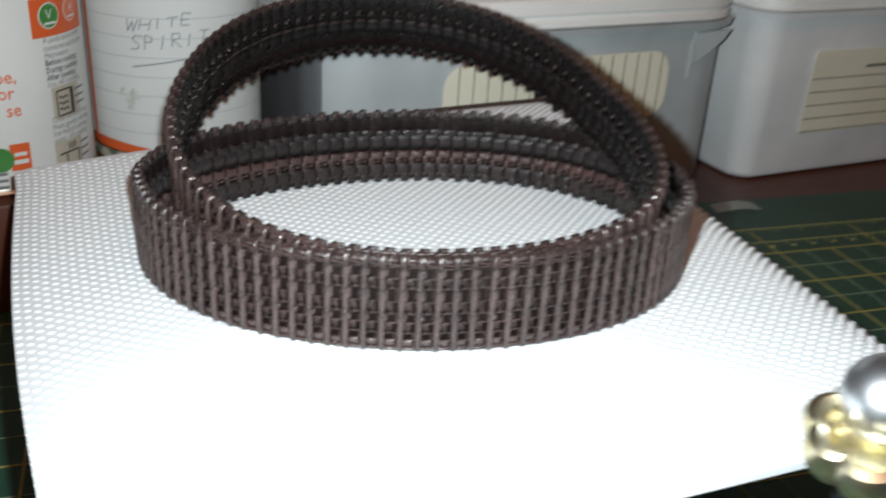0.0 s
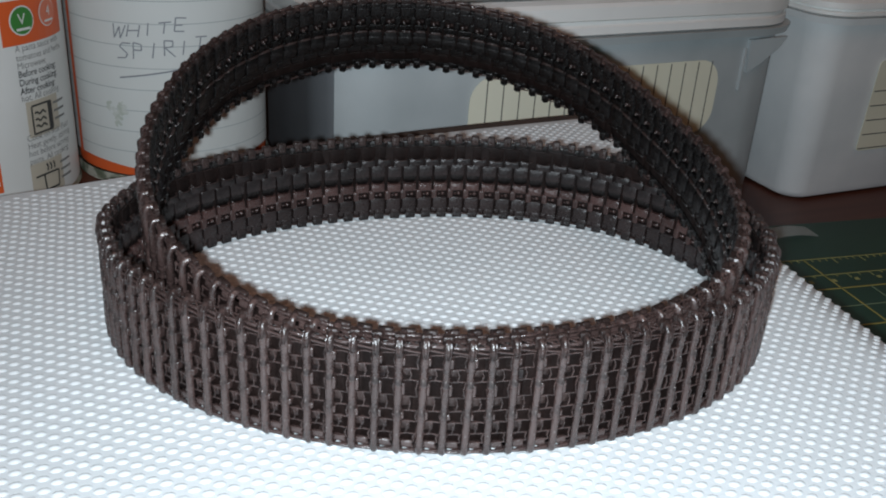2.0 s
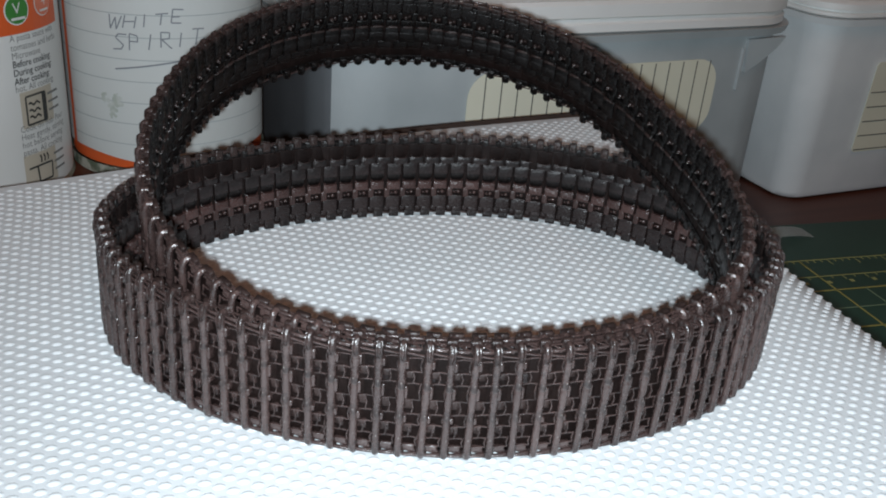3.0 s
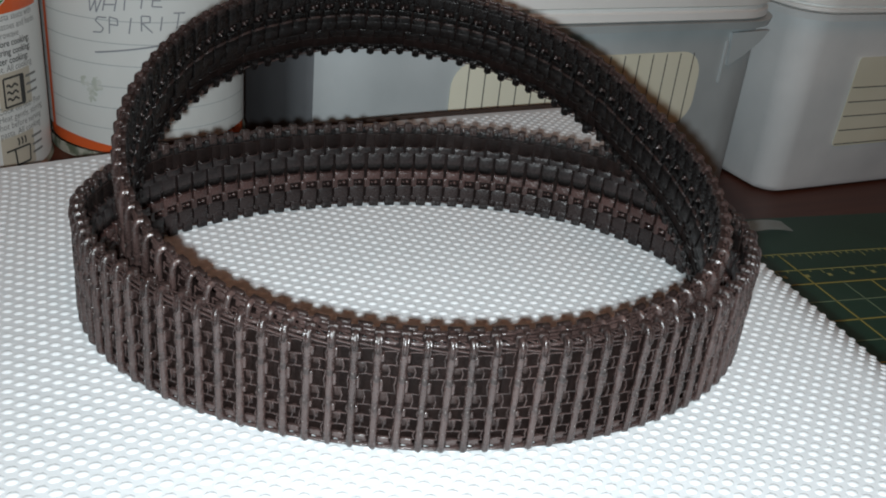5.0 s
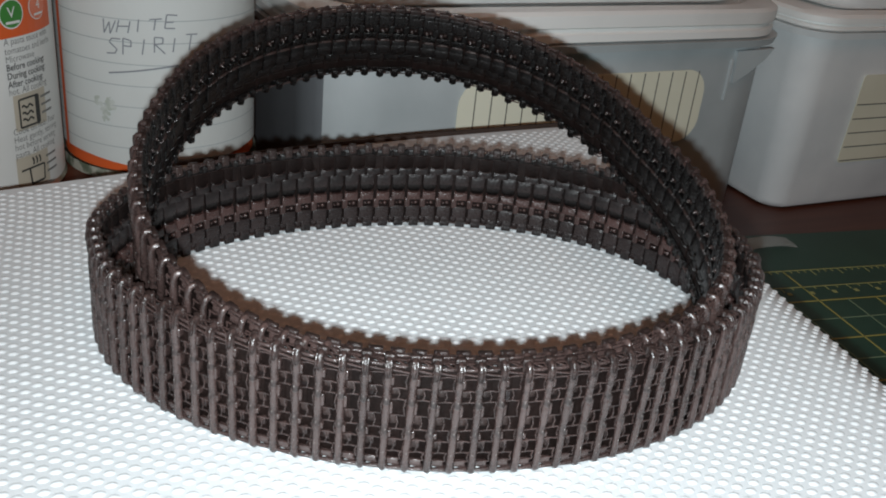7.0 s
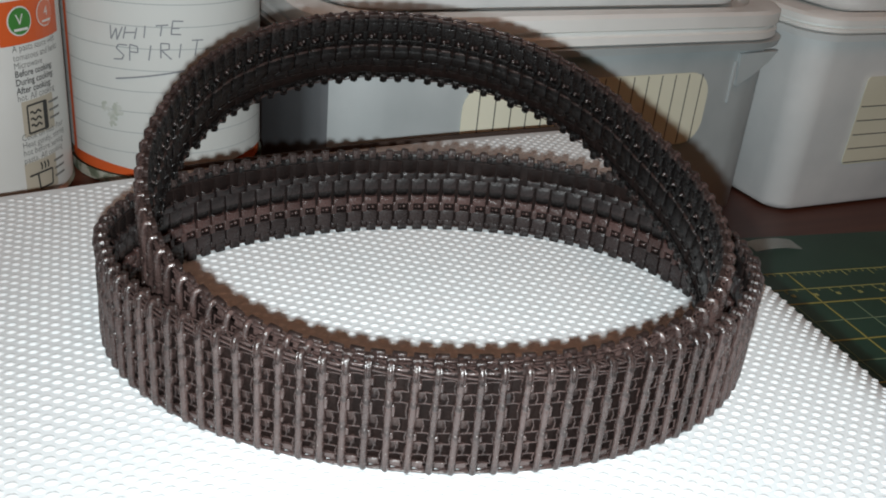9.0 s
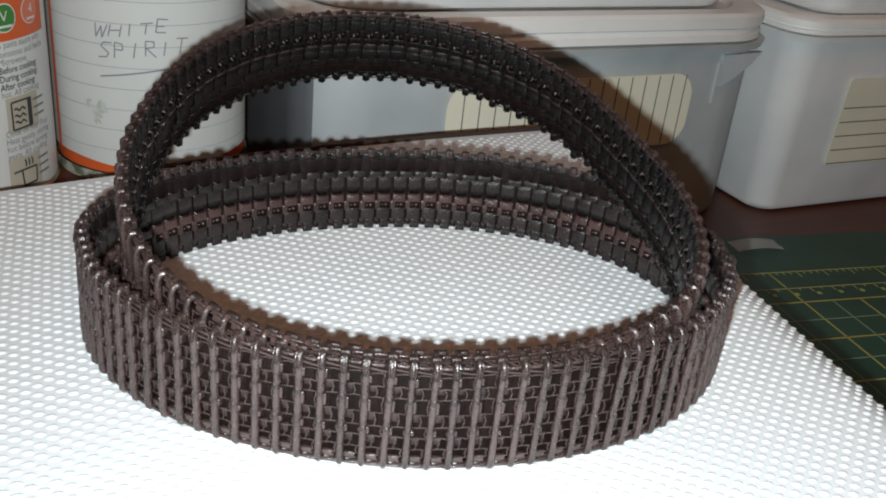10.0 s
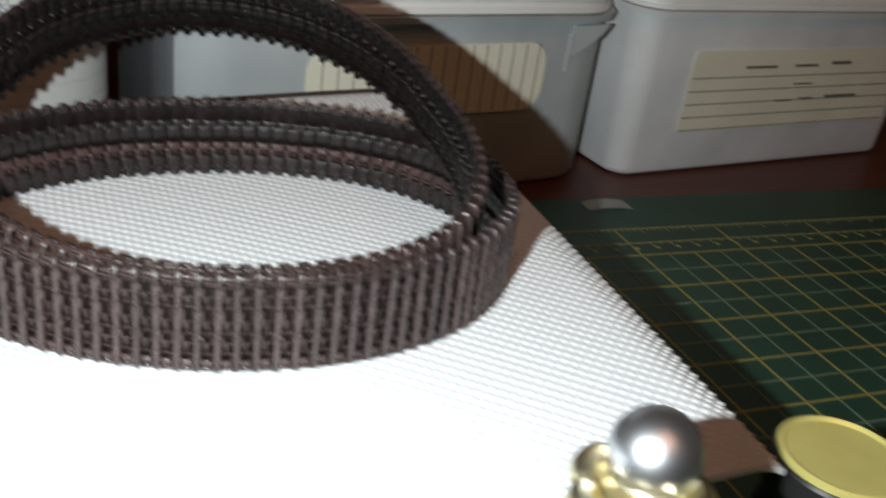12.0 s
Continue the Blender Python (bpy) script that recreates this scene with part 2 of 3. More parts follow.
def sheet_point(u, v, lift=0.0):
    """A place on the sheet: u from its left to its right edge, v from its near to its far edge."""
    near, far = FL.lerp(FR, u), BL.lerp(BR, u)
    p = near.lerp(far, v) + Vector((-0.905, -0.425)) * 0.0034 * math.sin(math.pi * min(1.0, v * 1.08)) * (1 - u) ** 3
    droop = max(0.0, u - 0.94) / 0.06
    droop2 = max(0.0, 0.03 - u) / 0.03
    z = -0.0028 * droop * droop - 0.0010 * droop2 * droop2
    return Vector((p.x, p.y + 0.006 * v * v * math.sin(math.pi * u), z - 0.0003 + lift))


support = bmesh.new()
quad = [FL.lerp(BL, 0.48).lerp(FR, 0.06), FR.lerp(BR, 0.48).lerp(FL, 0.06), BR.lerp(FL, 0.08), BL.lerp(FR, 0.08)]
loft(support, [[(p.x, p.y, z) for p in quad] for z in (TABLE + 0.0029, -0.0044)])
tagged(part("riser_box", support, CARD, smooth=False), "brown card box hidden under the white sheet", "box")

bm = bmesh.new()
NU, NV = 64, 80
top = [[bm.verts.new(sheet_point(i / NU, j / NV)) for i in range(NU + 1)] for j in range(NV + 1)]
low = [[bm.verts.new(sheet_point(i / NU, j / NV, -0.0014)) for i in range(NU + 1)] for j in range(NV + 1)]
for j in range(NV):
    for i in range(NU):
        bm.faces.new((top[j][i], top[j][i + 1], top[j + 1][i + 1], top[j + 1][i]))
        bm.faces.new((low[j][i], low[j + 1][i], low[j + 1][i + 1], low[j][i + 1]))
for j in range(NV):
    for i in (0, NU):
        bm.faces.new((top[j][i], top[j + 1][i], low[j + 1][i], low[j][i]))
for i in range(NU):
    for j in (0, NV):
        bm.faces.new((top[j][i], low[j][i], low[j][i + 1], top[j][i + 1]))
white_sheet = empty("white_sheet", Matrix(), "white plastic sheet with rows of raised dimples on a raised box", "sheet")
part("sheet", bm, SHEET, white_sheet)

# dark strip added along the far edge, standing in for the shadow line there
bm = bmesh.new()
loops = []
for i in range(41):
    q = sheet_point(0.24 + 0.74 * i / 40, 1.0)
    loops.append([(q.x, q.y + dy, q.z + dz) for dy, dz in ((0.0002, -0.0014), (0.0012, -0.0014), (0.0012, 0.0013), (0.0002, 0.0013))])
loft(bm, loops)
part("edge_shadow_strip", bm, EDGE_SHADOW, white_sheet, "dark brown strip standing for a shadow along the far edge", smooth=False)

STEP = 0.0034
width, length = (FR - FL).length, (BR - FR).length
spots = []
for j in range(1, int(length / (STEP * 0.5))):
    for i in range(int(width / STEP) + 1):
        u, v = (i + 0.25 + 0.5 * (j % 2)) * STEP / width, j * STEP * 0.5 / length
        if 0.004 < u < 0.996 and v < 0.995:
            spots.append(sheet_point(u, v))
spots.sort(key=lambda p: (p.x - 0.01) ** 2 + (p.y - 0.06) ** 2)


def dimple(c, verts, faces):
    k = len(verts)
    for ring_r, ring_z in ((0.00108, 0.0), (0.00088, 0.00009), (0.00060, 0.00023), (0.00028, 0.00031)):
        for a in range(8):
            w = math.pi * (a / 4 + 0.12)
            x, y = ring_r * math.cos(w), ring_r * 0.74 * math.sin(w)
            verts.append((c.x + 0.94 * x - 0.34 * y, c.y + 0.34 * x + 0.94 * y, c.z + ring_z))
    for ring in (0, 8, 16):
        for a in range(8):
            b = (a + 1) % 8
            faces.append((k + ring + a, k + ring + b, k + ring + 8 + b, k + ring + 8 + a))
    faces.append(tuple(k + 24 + a for a in range(8)))


def dimple_mesh(name, places):
    verts, faces = [], []
    for c in places:
        dimple(c, verts, faces)
    data = bpy.data.meshes.new(name)
    data.from_pydata(verts, [], faces)
    data.materials.append(DIMPLE)
    for f in data.polygons:
        f.use_smooth = True
    return data


one = dimple_mesh("dimple", [Vector((0, 0, 0))])
for c in spots[:300]:
    ob = new("dimple", one)
    ob.parent = white_sheet
    ob.location = c
dimple_field = new("dimple_field", dimple_mesh("dimple_field", spots[300:]))
dimple_field.parent = white_sheet
tagged(dimple_field, "rows of small raised white dimples", kind="stuff")

# ---- tank tracks ----
LINK_W, PITCH = 0.0206, 0.0038


def link_mesh(plate, joint, knob, band, tooth, lip):
    """One track link with its inner plates, joint, knobs, band, teeth and lips in those material slots: x along the run, y outwards, z across the width, from 0 to LINK_W."""
    bm = bmesh.new()
    mm = 0.001
    w, p = LINK_W / mm, PITCH / mm

    def paint(before, slot):
        for f in bm.faces:
            if f not in before:
                f.material_index = slot

    def box(x0, x1, y0, y1, z0, z1, bevel=0.12, slot=0, segments=2, lean=0.0):
        """A block with soft edges; lean moves its low end inwards or outwards."""
        before = set(bm.faces)
        made = bmesh.ops.create_cube(bm, size=1, matrix=Matrix.LocRotScale(
            ((x0 + x1) / 2 * mm, (y0 + y1) / 2 * mm, (z0 + z1) / 2 * mm), None, ((x1 - x0) * mm, (y1 - y0) * mm, (z1 - z0) * mm)))
        for v in made["verts"]:
            if lean and v.co.z < (z0 + z1) / 2 * mm and v.co.y < (y0 + y1) / 2 * mm:
                v.co.y += lean * mm
        edges = list({e for v in made["verts"] for e in v.link_edges})
        bmesh.ops.bevel(bm, geom=edges, offset=bevel * mm, segments=segments, affect="EDGES", profile=0.5)
        paint(before, slot)

    def wire(points, r, slot=0):
        """A thin raised rib through (x, y, z) points, with a six-sided section."""
        before = set(bm.faces)
        points = [Vector(q) * mm for q in points]
        for a, b in zip(points, points[1:]):
            along = (b - a).normalized()
            side = along.cross(Vector((0, 1, 0.01))).normalized()
            up = side.cross(along)
            loops = []
            for c in (a - along * r * mm * 0.6, b + along * r * mm * 0.6):
                loops.append([c + (side * math.cos(k * math.pi / 3) + up * 1.3 * math.sin(k * math.pi / 3)) * r * mm for k in range(6)])
            loft(bm, loops)
        paint(before, slot)

    def bead(x, y, z, r, slot=0):
        before = set(bm.faces)
        bmesh.ops.create_icosphere(bm, subdivisions=2, radius=r * mm, matrix=Matrix.Translation((x * mm, y * mm, z * mm)))
        paint(before, slot)

    def bar(path, wide, thick, tilt, slot=0):
        """A rounded bar that follows (y, z) points; its face is turned by tilt."""
        before = set(bm.faces)
        path = [Vector((0, y, z)) * mm for y, z in path]
        loops = []
        for k, c in enumerate(path):
            along = (path[min(k + 1, len(path) - 1)] - path[max(k - 1, 0)]).normalized()
            up = Vector((1, 0, 0)).cross(along)
            side = Vector((math.cos(tilt), 0, 0)) - up * math.sin(tilt)
            up = up * math.cos(tilt) + Vector((math.sin(tilt), 0, 0))
            swell = 1 + random.uniform(-0.12, 0.12)
            ring = []
            for j in range(12):
                a = 2 * math.pi * j / 12
                ca, sa = math.cos(a), math.sin(a)
                ring.append(c + side * wide * swell * mm * math.copysign(abs(ca) ** 0.72, ca) + up * thick * mm * math.copysign(abs(sa) ** 0.8, sa))
            loops.append(ring)
        loft(bm, loops)
        paint(before, slot)

    def off(d=0.12):
        return random.uniform(-d, d)

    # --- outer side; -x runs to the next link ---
    # sunk body plate, near black: the shade of the hollows is its colour
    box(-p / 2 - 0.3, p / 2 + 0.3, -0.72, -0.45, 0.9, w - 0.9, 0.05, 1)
    # long rounded bar that bends over both rims
    bar([(-0.80, w - 0.55), (-0.45, w - 0.22), (0.05, w - 0.10), (0.42, w - 0.35), (0.62, w - 0.95), (0.66, w - 2.4), (0.66, w - 4.6), (0.55, w - 5.2), (0.55, w - 6.2), (0.67, w - 6.8), (0.67, w - 10.6), (0.55, w - 11.2), (0.55, w - 12.2),
         (0.67, w - 12.8), (0.66, 4.0), (0.66, 1.4), (0.58, 0.80), (0.25, 0.42), (-0.60, 0.40)], 0.60, 0.66, 0.60)
    # stirrup loop on the upper bend
    wire([(-0.36, 0.62, w + 0.18), (-0.40, 1.14, w - 0.50), (-0.36, 1.29, w - 1.5), (-0.20, 1.32, w - 2.3), (0.20, 1.32, w - 2.3), (0.36, 1.29, w - 1.5), (0.40, 1.14, w - 0.50), (0.36, 0.62, w + 0.18)], 0.15)
    # bright beads set as highlights along the bar
    for z in (4.1 + off(), 8.5 + off(), 14.3 + off()):
        bead(off(0.2), 1.28, z, 0.11, 4)
    # stepped rib in the hollow: its upright parts stand now near, now far from the bar
    levels = [z + off() for z in (w - 2.1, w - 4.5, w - 6.6, w - 9.7, w - 12.1, w - 14.2, 4.2, 2.5)]
    reach = [x + off(0.08) for x in (2.78, 2.02, 2.76, 1.98, 2.72, 1.60, 2.55)]
    for k, far in enumerate(reach):
        hi, lo = levels[k], levels[k + 1]
        slant = 0.30 if k % 2 else -0.26
        wire([(-far + slant, 0.42, hi), (-far, 0.50, (hi + lo) / 2), (-far + slant * 0.8, 0.46, lo)], 0.12)
    for k, z in enumerate(levels):
        far = max(reach[max(0, k - 1)], reach[min(k, len(reach) - 1)])
        wire([(-0.55, 0.30, z - 0.25), (-0.5 - far / 2, 0.46, z + 0.05 + off(0.06)), (-far, 0.50, z + off(0.08))], 0.125)
    # raised floor in the narrow cells
    for k in (1, 3, 5):
        box(-reach[k] + 0.1, -0.5, -0.60, -0.05 + off(), levels[k + 1] + 0.40, levels[k] - 0.40, 0.18, 6)
    # crenellated flank of the bar beside the wide cells
    for hi, lo in ((w - 2.5, w - 4.1), (w - 7.0, w - 9.3), (w - 12.5, w - 13.8)):
        box(-1.00, -0.40, -0.45, 0.84 + off(), lo + off(0.2), hi + off(0.2), 0.18)
    # sloping struts under the upper rim, blocks above the lower one
    wire([(-0.60, 0.52, w - 1.25), (-3.10, 0.32, w - 1.75)], 0.17)
    box(-2.50 + off(), -0.55, -0.45, 0.34, 1.30, 2.30, 0.18)
    box(-1.90, -1.25, -0.45, 0.22, 4.6, 6.2, 0.14)
    box(-3.15, -0.55, -0.10, 0.40, 0.12, 0.55, 0.14)
    # open quadrangle with a diagonal on each rim
    for e, s in ((w - 0.45, 1), (0.75, -1)):
        q = [(-0.72, 0.42, e), (-0.80, -0.95, e + s * 0.22), (-2.72, -0.90, e + s * 0.12), (-2.78, 0.30, e - s * 0.12)]
        wire(q + q[:1], 0.13)
        wire([q[1], q[3]], 0.14)
        box(-2.60, -0.80, -0.55, 0.20, min(e - s * 0.75, e - s * 0.30), max(e - s * 0.75, e - s * 0.30), 0.12)

    # --- inner side ---
    # knobs along one rim, with a thin line under them
    box(-p / 2, p / 2, -1.00, -0.60, w - 2.2, w - 0.7, 0.10, band)
    box(-0.92, 0.92, -1.36, -0.35, w - 1.7, w + 0.70, 0.36, knob, 3)
    wire([(-0.55, -1.30, w + 0.36), (0.0, -1.44, w + 0.55), (0.55, -1.30, w + 0.36)], 0.12, knob)
    bead(0.0, -1.30, w - 1.0, 0.30, knob)
    wire([(-1.30, -1.10, w - 2.15), (1.55, -1.10, w - 2.15)], 0.08, knob)
    # sunk band, with its shade coloured in
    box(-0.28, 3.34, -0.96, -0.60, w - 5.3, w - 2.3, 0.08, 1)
    # row of stepped plates that dips towards its far edge
    box(1.72 - p / 2, 5.10 - p / 2, -1.36, -0.60, 13.50, 15.25, 0.14, plate)
    box(0.30 - p / 2, 3.68 - p / 2, -1.42, -0.60, 10.9, 13.75, 0.16, plate)
    # low end of the plate is darker, the shade of its dip coloured in
    box(0.42 - p / 2, 3.52 - p / 2, -1.40, -0.55, 8.95, 11.00, 0.14, band, lean=0.76)
    # curled lips at the head of both plate rows
    for z, shift, slot in ((15.35, 1.85 - p / 2, knob), (9.12, 0.42 - p / 2, lip)):
        c = shift + 1.52
        wire([(c - 1.40, -1.15, z + 0.34), (c - 1.05, -1.62, z), (c, -1.80, z - 0.14), (c + 1.05, -1.62, z), (c + 1.40, -1.15, z + 0.34)], 0.13, slot)
        if z < 12:
            box(c - 1.22, c + 1.22, -1.80, -1.05, z - 0.42, z + 0.02, 0.20, slot, 3)
    # joint: plate, strip, and a hole with bright beads
    box(0.36 - p / 2, 3.62 - p / 2, -1.50, -0.60, 7.05, 9.05, 0.15, joint, lean=-0.14)
    box(-0.20 - p / 2, 1.25 - p / 2, -1.50, -0.60, 4.85, 7.35, 0.34, joint, 3)
    # back of the hole, in the shade colour of the hollows
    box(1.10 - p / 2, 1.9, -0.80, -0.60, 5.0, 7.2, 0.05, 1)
    bead(2.62 - p / 2, -1.26, 6.25, 0.46, lip)
    bead(1.75 - p / 2, -1.10, 6.05, 0.28, lip)
    # bright bead set as a highlight in the hole
    bead(2.55 - p / 2, -1.66, 6.45, 0.13, 4)
    # lower plates with a toothed edge
    box(0.30 - p / 2, 3.66 - p / 2, -1.44, -0.60, 2.15, 5.30, 0.16, plate)
    box(1.36 - p / 2, 3.70 - p / 2, -1.40, -0.45, 0.90, 2.25, 0.16, plate)
    box(1.36 - p / 2, 3.70 - p / 2, -1.38, -0.45, -0.25, 1.10, 0.18, tooth)
    box(0.02 - p / 2, 1.22 - p / 2, -1.22, -0.55, 1.30, 2.45, 0.14, plate)
    bead(2.55 - p / 2, -1.34, 0.10, 0.24, plate)
    data = bpy.data.meshes.new("link")
    bmesh.ops.recalc_face_normals(bm, faces=bm.faces)
    bm.to_mesh(data)
    bm.free()
    for one in (TRACK, HOLLOW_SHADE, TRACK_IN, TRACK_RUST, TRACK_GLINT, TRACK_PLATE, TRACK_KNOB, TRACK_JOINT_SHADE):
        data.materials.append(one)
    for f in data.polygons:
        f.use_smooth = True
    data.set_sharp_from_angle(angle=radians(50))
    return data


LINKS = [link_mesh(5, 3, 6, 2, 5, 3) for _ in range(5)]
# Leaning track: inner side in darker copies, its shade put into colour.
SHADED_LINKS = [link_mesh(2, 7, 2, 7, 6, 6) for _ in range(5)]


def track(name, m, half_x, half_y, turn, waves, label, far_spread=0.0, shift=0.0, stand=None):
    """A closed run of links round an uneven oval at z = 0 of the pose m. waves: how its outline departs from an oval,
    three and four times round.
    far_spread: how far link spacing widens at the far end, fitted to the camera's view; shift: where along the run its
    first link sits, in links.
    stand, for a leaning run that lies the other way up: how fast its front turns upright, its lean there, the flare of
    its two ends and its back, the bow and the tip of its plane."""
    top_level = empty(name, m, label, "tank track", "pair of model tank tracks")
    around = Matrix.Rotation(radians(turn), 3, "Z")
    fine = 4000
    pts = []
    for i in range(fine + 1):
        a = 2 * math.pi * i / fine
        k = 1 + waves[0] * math.cos(3 * a) + waves[1] * math.sin(3 * a) + waves[2] * math.cos(4 * a) + waves[3] * math.sin(4 * a)
        pts.append(around @ Vector((half_x * k * math.cos(a), half_y * k * math.sin(a), 0)))
    run = [0.0]
    for a, b in zip(pts, pts[1:]):
        run.append(run[-1] + (b - a).length / (1 + far_spread * a.y / half_y))
    count = round(run[-1] / PITCH)
    k = 0
    for i in range(count):
        s = run[-1] * (i + shift) / count
        while not run[k] <= s <= run[k + 1]:
            k = (k + 1) % fine
        foot = pts[k].lerp(pts[k + 1], (s - run[k]) / (run[k + 1] - run[k]))
        t = (pts[k + 1] - pts[k]).normalized()
        z = Vector((0, 0, 1))
        x = -t
        if stand:
            rate, lean, right, left, back, bow, tip = stand
            across, deep = foot.x / half_x, foot.y / half_y
            upright = m.to_3x3().inverted() @ Vector((0, math.sin(radians(lean)), math.cos(radians(lean))))
            z = z.lerp(upright, min(1.0, max(0.0, (1 - deep) / 2)) ** rate)
            z = (z - t * z.dot(t)).normalized()
            ramp = min(1.0, max(0.0, deep + 0.7))
            flare = back * min(1.0, max(0.0, deep)) + (right * max(0.0, across) ** 1.5 + left * max(0.0, -across) ** 1.5) * ramp
            z = (z + t.cross(z) * flare).normalized()
        y = t.cross(z)
        if stand:
            foot = foot + Vector((0, 0, (bow * across * across + tip * across) * ramp)) + z * LINK_W
            x, z = -x, -z
        link = new("link", random.choice(SHADED_LINKS if stand else LINKS))
        link.parent = top_level
        jolt = pose(0, 0, 0, random.gauss(0, 0.8), random.gauss(0, 0.3), random.gauss(0, 1.0))
        link.matrix_local = Matrix.Translation(foot) @ Matrix((x, y, z)).transposed().to_4x4() @ jolt
    return top_level


track("tank_track", pose(0.00538, 0.13559, 0.0002), 0.06502, 0.04855, 11.48, (-0.0139, 0.0090, -0.0059, -0.0028),
      "dark brown model tank track lying in a ring on white sheet", 0.052, 0.31)
track("tank_track", pose(0.01094, 0.08703, -0.0008, 17.26, 0, 8.90) @ pose(0, 0.05936, 0), 0.05645, 0.05936, 21.60, (-0.0179, -0.0084, -0.0073, 0.0176),
      "dark brown model tank track leaning up inside another track", stand=(3.10, 2.70, -0.1006, -0.0217, -0.1893, -0.0015, -0.0022))

# ---- storage boxes behind ----


def storage_box(m, w, d, h, taper, label_at=None, label="", ruled_upright=False, corner=0.016, latch=False, name="storage_box", writing=(), skirt=0.014, lid=0.0076, plastic=None, brim=0.0):
    """A tapered plastic tub with a rolled rim and a lid; its front runs along x from its left bottom corner."""
    top_level = empty(name, m, label, "storage box", "plastic storage boxes on the bench")
    bm = bmesh.new()
    loops = []
    for z, grow, r in ((0.0, -0.004, corner - 0.003), (0.0012, -0.0015, corner - 0.001), (0.004, 0.0, corner), (h - skirt, taper, corner + 0.002), (h - skirt + 0.0001, taper + 0.0035, corner + 0.004),
                       (h, taper + 0.0042, corner + 0.004), (h + 0.0001, taper - 0.001, corner)):
        loops.append([(x - grow, y - grow, z) for x, y in rounded(w + 2 * grow, d + 2 * grow, r)])
    loft(bm, loops)
    part("tub", bm, plastic or BOXPLASTIC, top_level)
    bm = bmesh.new()
    loops = []
    for z, grow in ((h + 0.0002, taper + 0.006), (h + 0.001, taper + 0.0072), (h + lid * 0.30, taper + 0.0072), (h + lid * 0.36, taper + 0.0062), (h + lid * 0.46, taper + 0.0062), (h + lid * 0.52, taper + 0.0074), (h + lid - 0.0014, taper + 0.0074), (h + lid - 0.0001, taper + 0.006), (h + lid, taper - 0.002), (h + lid - 0.002, taper - 0.0035)):
        grow += brim
        loops.append([(x - grow, y - grow, z) for x, y in rounded(w + 2 * grow, d + 2 * grow, corner + 0.005)])
    loft(bm, loops)
    part("lid", bm, LIDPLASTIC, top_level, "white plastic lid")
    if label_at:
        x0, x1, z0, z1, pitch, r = label_at
        slope = math.atan2(taper, h - 0.018)
        face = Matrix.Translation((0, 0, 0.004)) @ Matrix.Rotation(slope, 4, "X")
        bm = bmesh.new()
        out = [(x + x0, -0.0006, y + z0) for x, y in rounded(x1 - x0, z1 - z0, r)]
        loft(bm, [out, [(x, -0.0009, z) for x, _, z in out]])
        tag = part("label", bm, CREAM, top_level, "cream ruled paper label", smooth=False)
        tag.matrix_local = face
        marks = []
        if ruled_upright:
            x = x0 + pitch
            while x < x1 - 0.002:
                marks.append((x - 0.00022, x + 0.00022, z0 + 0.0006, z1 - 0.0006))
                x += pitch
        else:
            z = z0 + 0.001
            while z < z1 - 0.32 * (z1 - z0):
                marks.append((x0 + 0.001, x1 - 0.001, z - 0.00024, z + 0.00024))
                z += pitch
        for a, b, c, e in marks:
            bm = bmesh.new()
            add_box(bm, a, b, -0.00105, -0.0009, c, e)
            part("ruled_line", bm, INK, tag, smooth=False)
        for a, b, c, e in writing:
            bm = bmesh.new()
            add_box(bm, a, b, -0.00112, -0.0009, c, e, 0.0001)
            part("writing_bar", bm, INK, tag, smooth=False)
    if latch:
        bm = bmesh.new()
        add_box(bm, w - 0.0285, w - 0.0272, -taper - 0.0008, -taper + 0.004, h - 0.026, h - 0.0085, 0.0005)
        part("handle_rib", bm, plastic or LIDPLASTIC, top_level)
        # flared web under the lid
        bm = bmesh.new()
        tri = [(w - 0.027, h - 0.005), (w - 0.011, h - 0.0035), (w - 0.013, h - 0.0085), (w - 0.019, h - 0.0145), (w - 0.026, h - 0.0185)]
        loft(bm, [[(x, y - 0.0035 * max(0.0, (x - w + 0.027) / 0.016) ** 2 * max(0.0, (z - h + 0.0185) / 0.015), z) for x, z in tri] for y in (-taper + 0.0005, -taper - 0.0014)])
        part("corner_web", bm, plastic or LIDPLASTIC, top_level, "pale flared web under the lid", angle=70)
        # skin over the end wall; the shade on that side is in its colour
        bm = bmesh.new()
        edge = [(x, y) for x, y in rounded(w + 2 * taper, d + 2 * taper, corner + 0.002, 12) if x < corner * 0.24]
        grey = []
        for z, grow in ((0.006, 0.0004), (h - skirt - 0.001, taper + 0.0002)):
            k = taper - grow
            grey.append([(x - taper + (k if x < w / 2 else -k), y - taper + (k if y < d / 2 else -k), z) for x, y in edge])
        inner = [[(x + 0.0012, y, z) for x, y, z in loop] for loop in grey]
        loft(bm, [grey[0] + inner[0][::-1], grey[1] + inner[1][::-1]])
        part("end_shade_skin", bm, END_SHADE, top_level, "end wall skin with its shade painted in", angle=60)
    return top_level


def at_corner(x, y, angle, w, from_right):
    """The pose of a box by its right or left front bottom corner on the bench."""
    m = pose(x, y, TABLE, 0, 0, angle)
    return m @ pose(-w, 0, 0) if from_right else m


# the middle pair of boxes
TUB_W = 0.205
storage_box(at_corner(0.1431, 0.3654, 28, TUB_W, True), TUB_W, 0.12, 0.0805, 0.001, (TUB_W - 0.1535, TUB_W - 0.040, 0.034, 0.0645, 0.0068, 0.010),
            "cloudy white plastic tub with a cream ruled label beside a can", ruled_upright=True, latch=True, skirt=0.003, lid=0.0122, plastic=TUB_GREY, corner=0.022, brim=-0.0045)
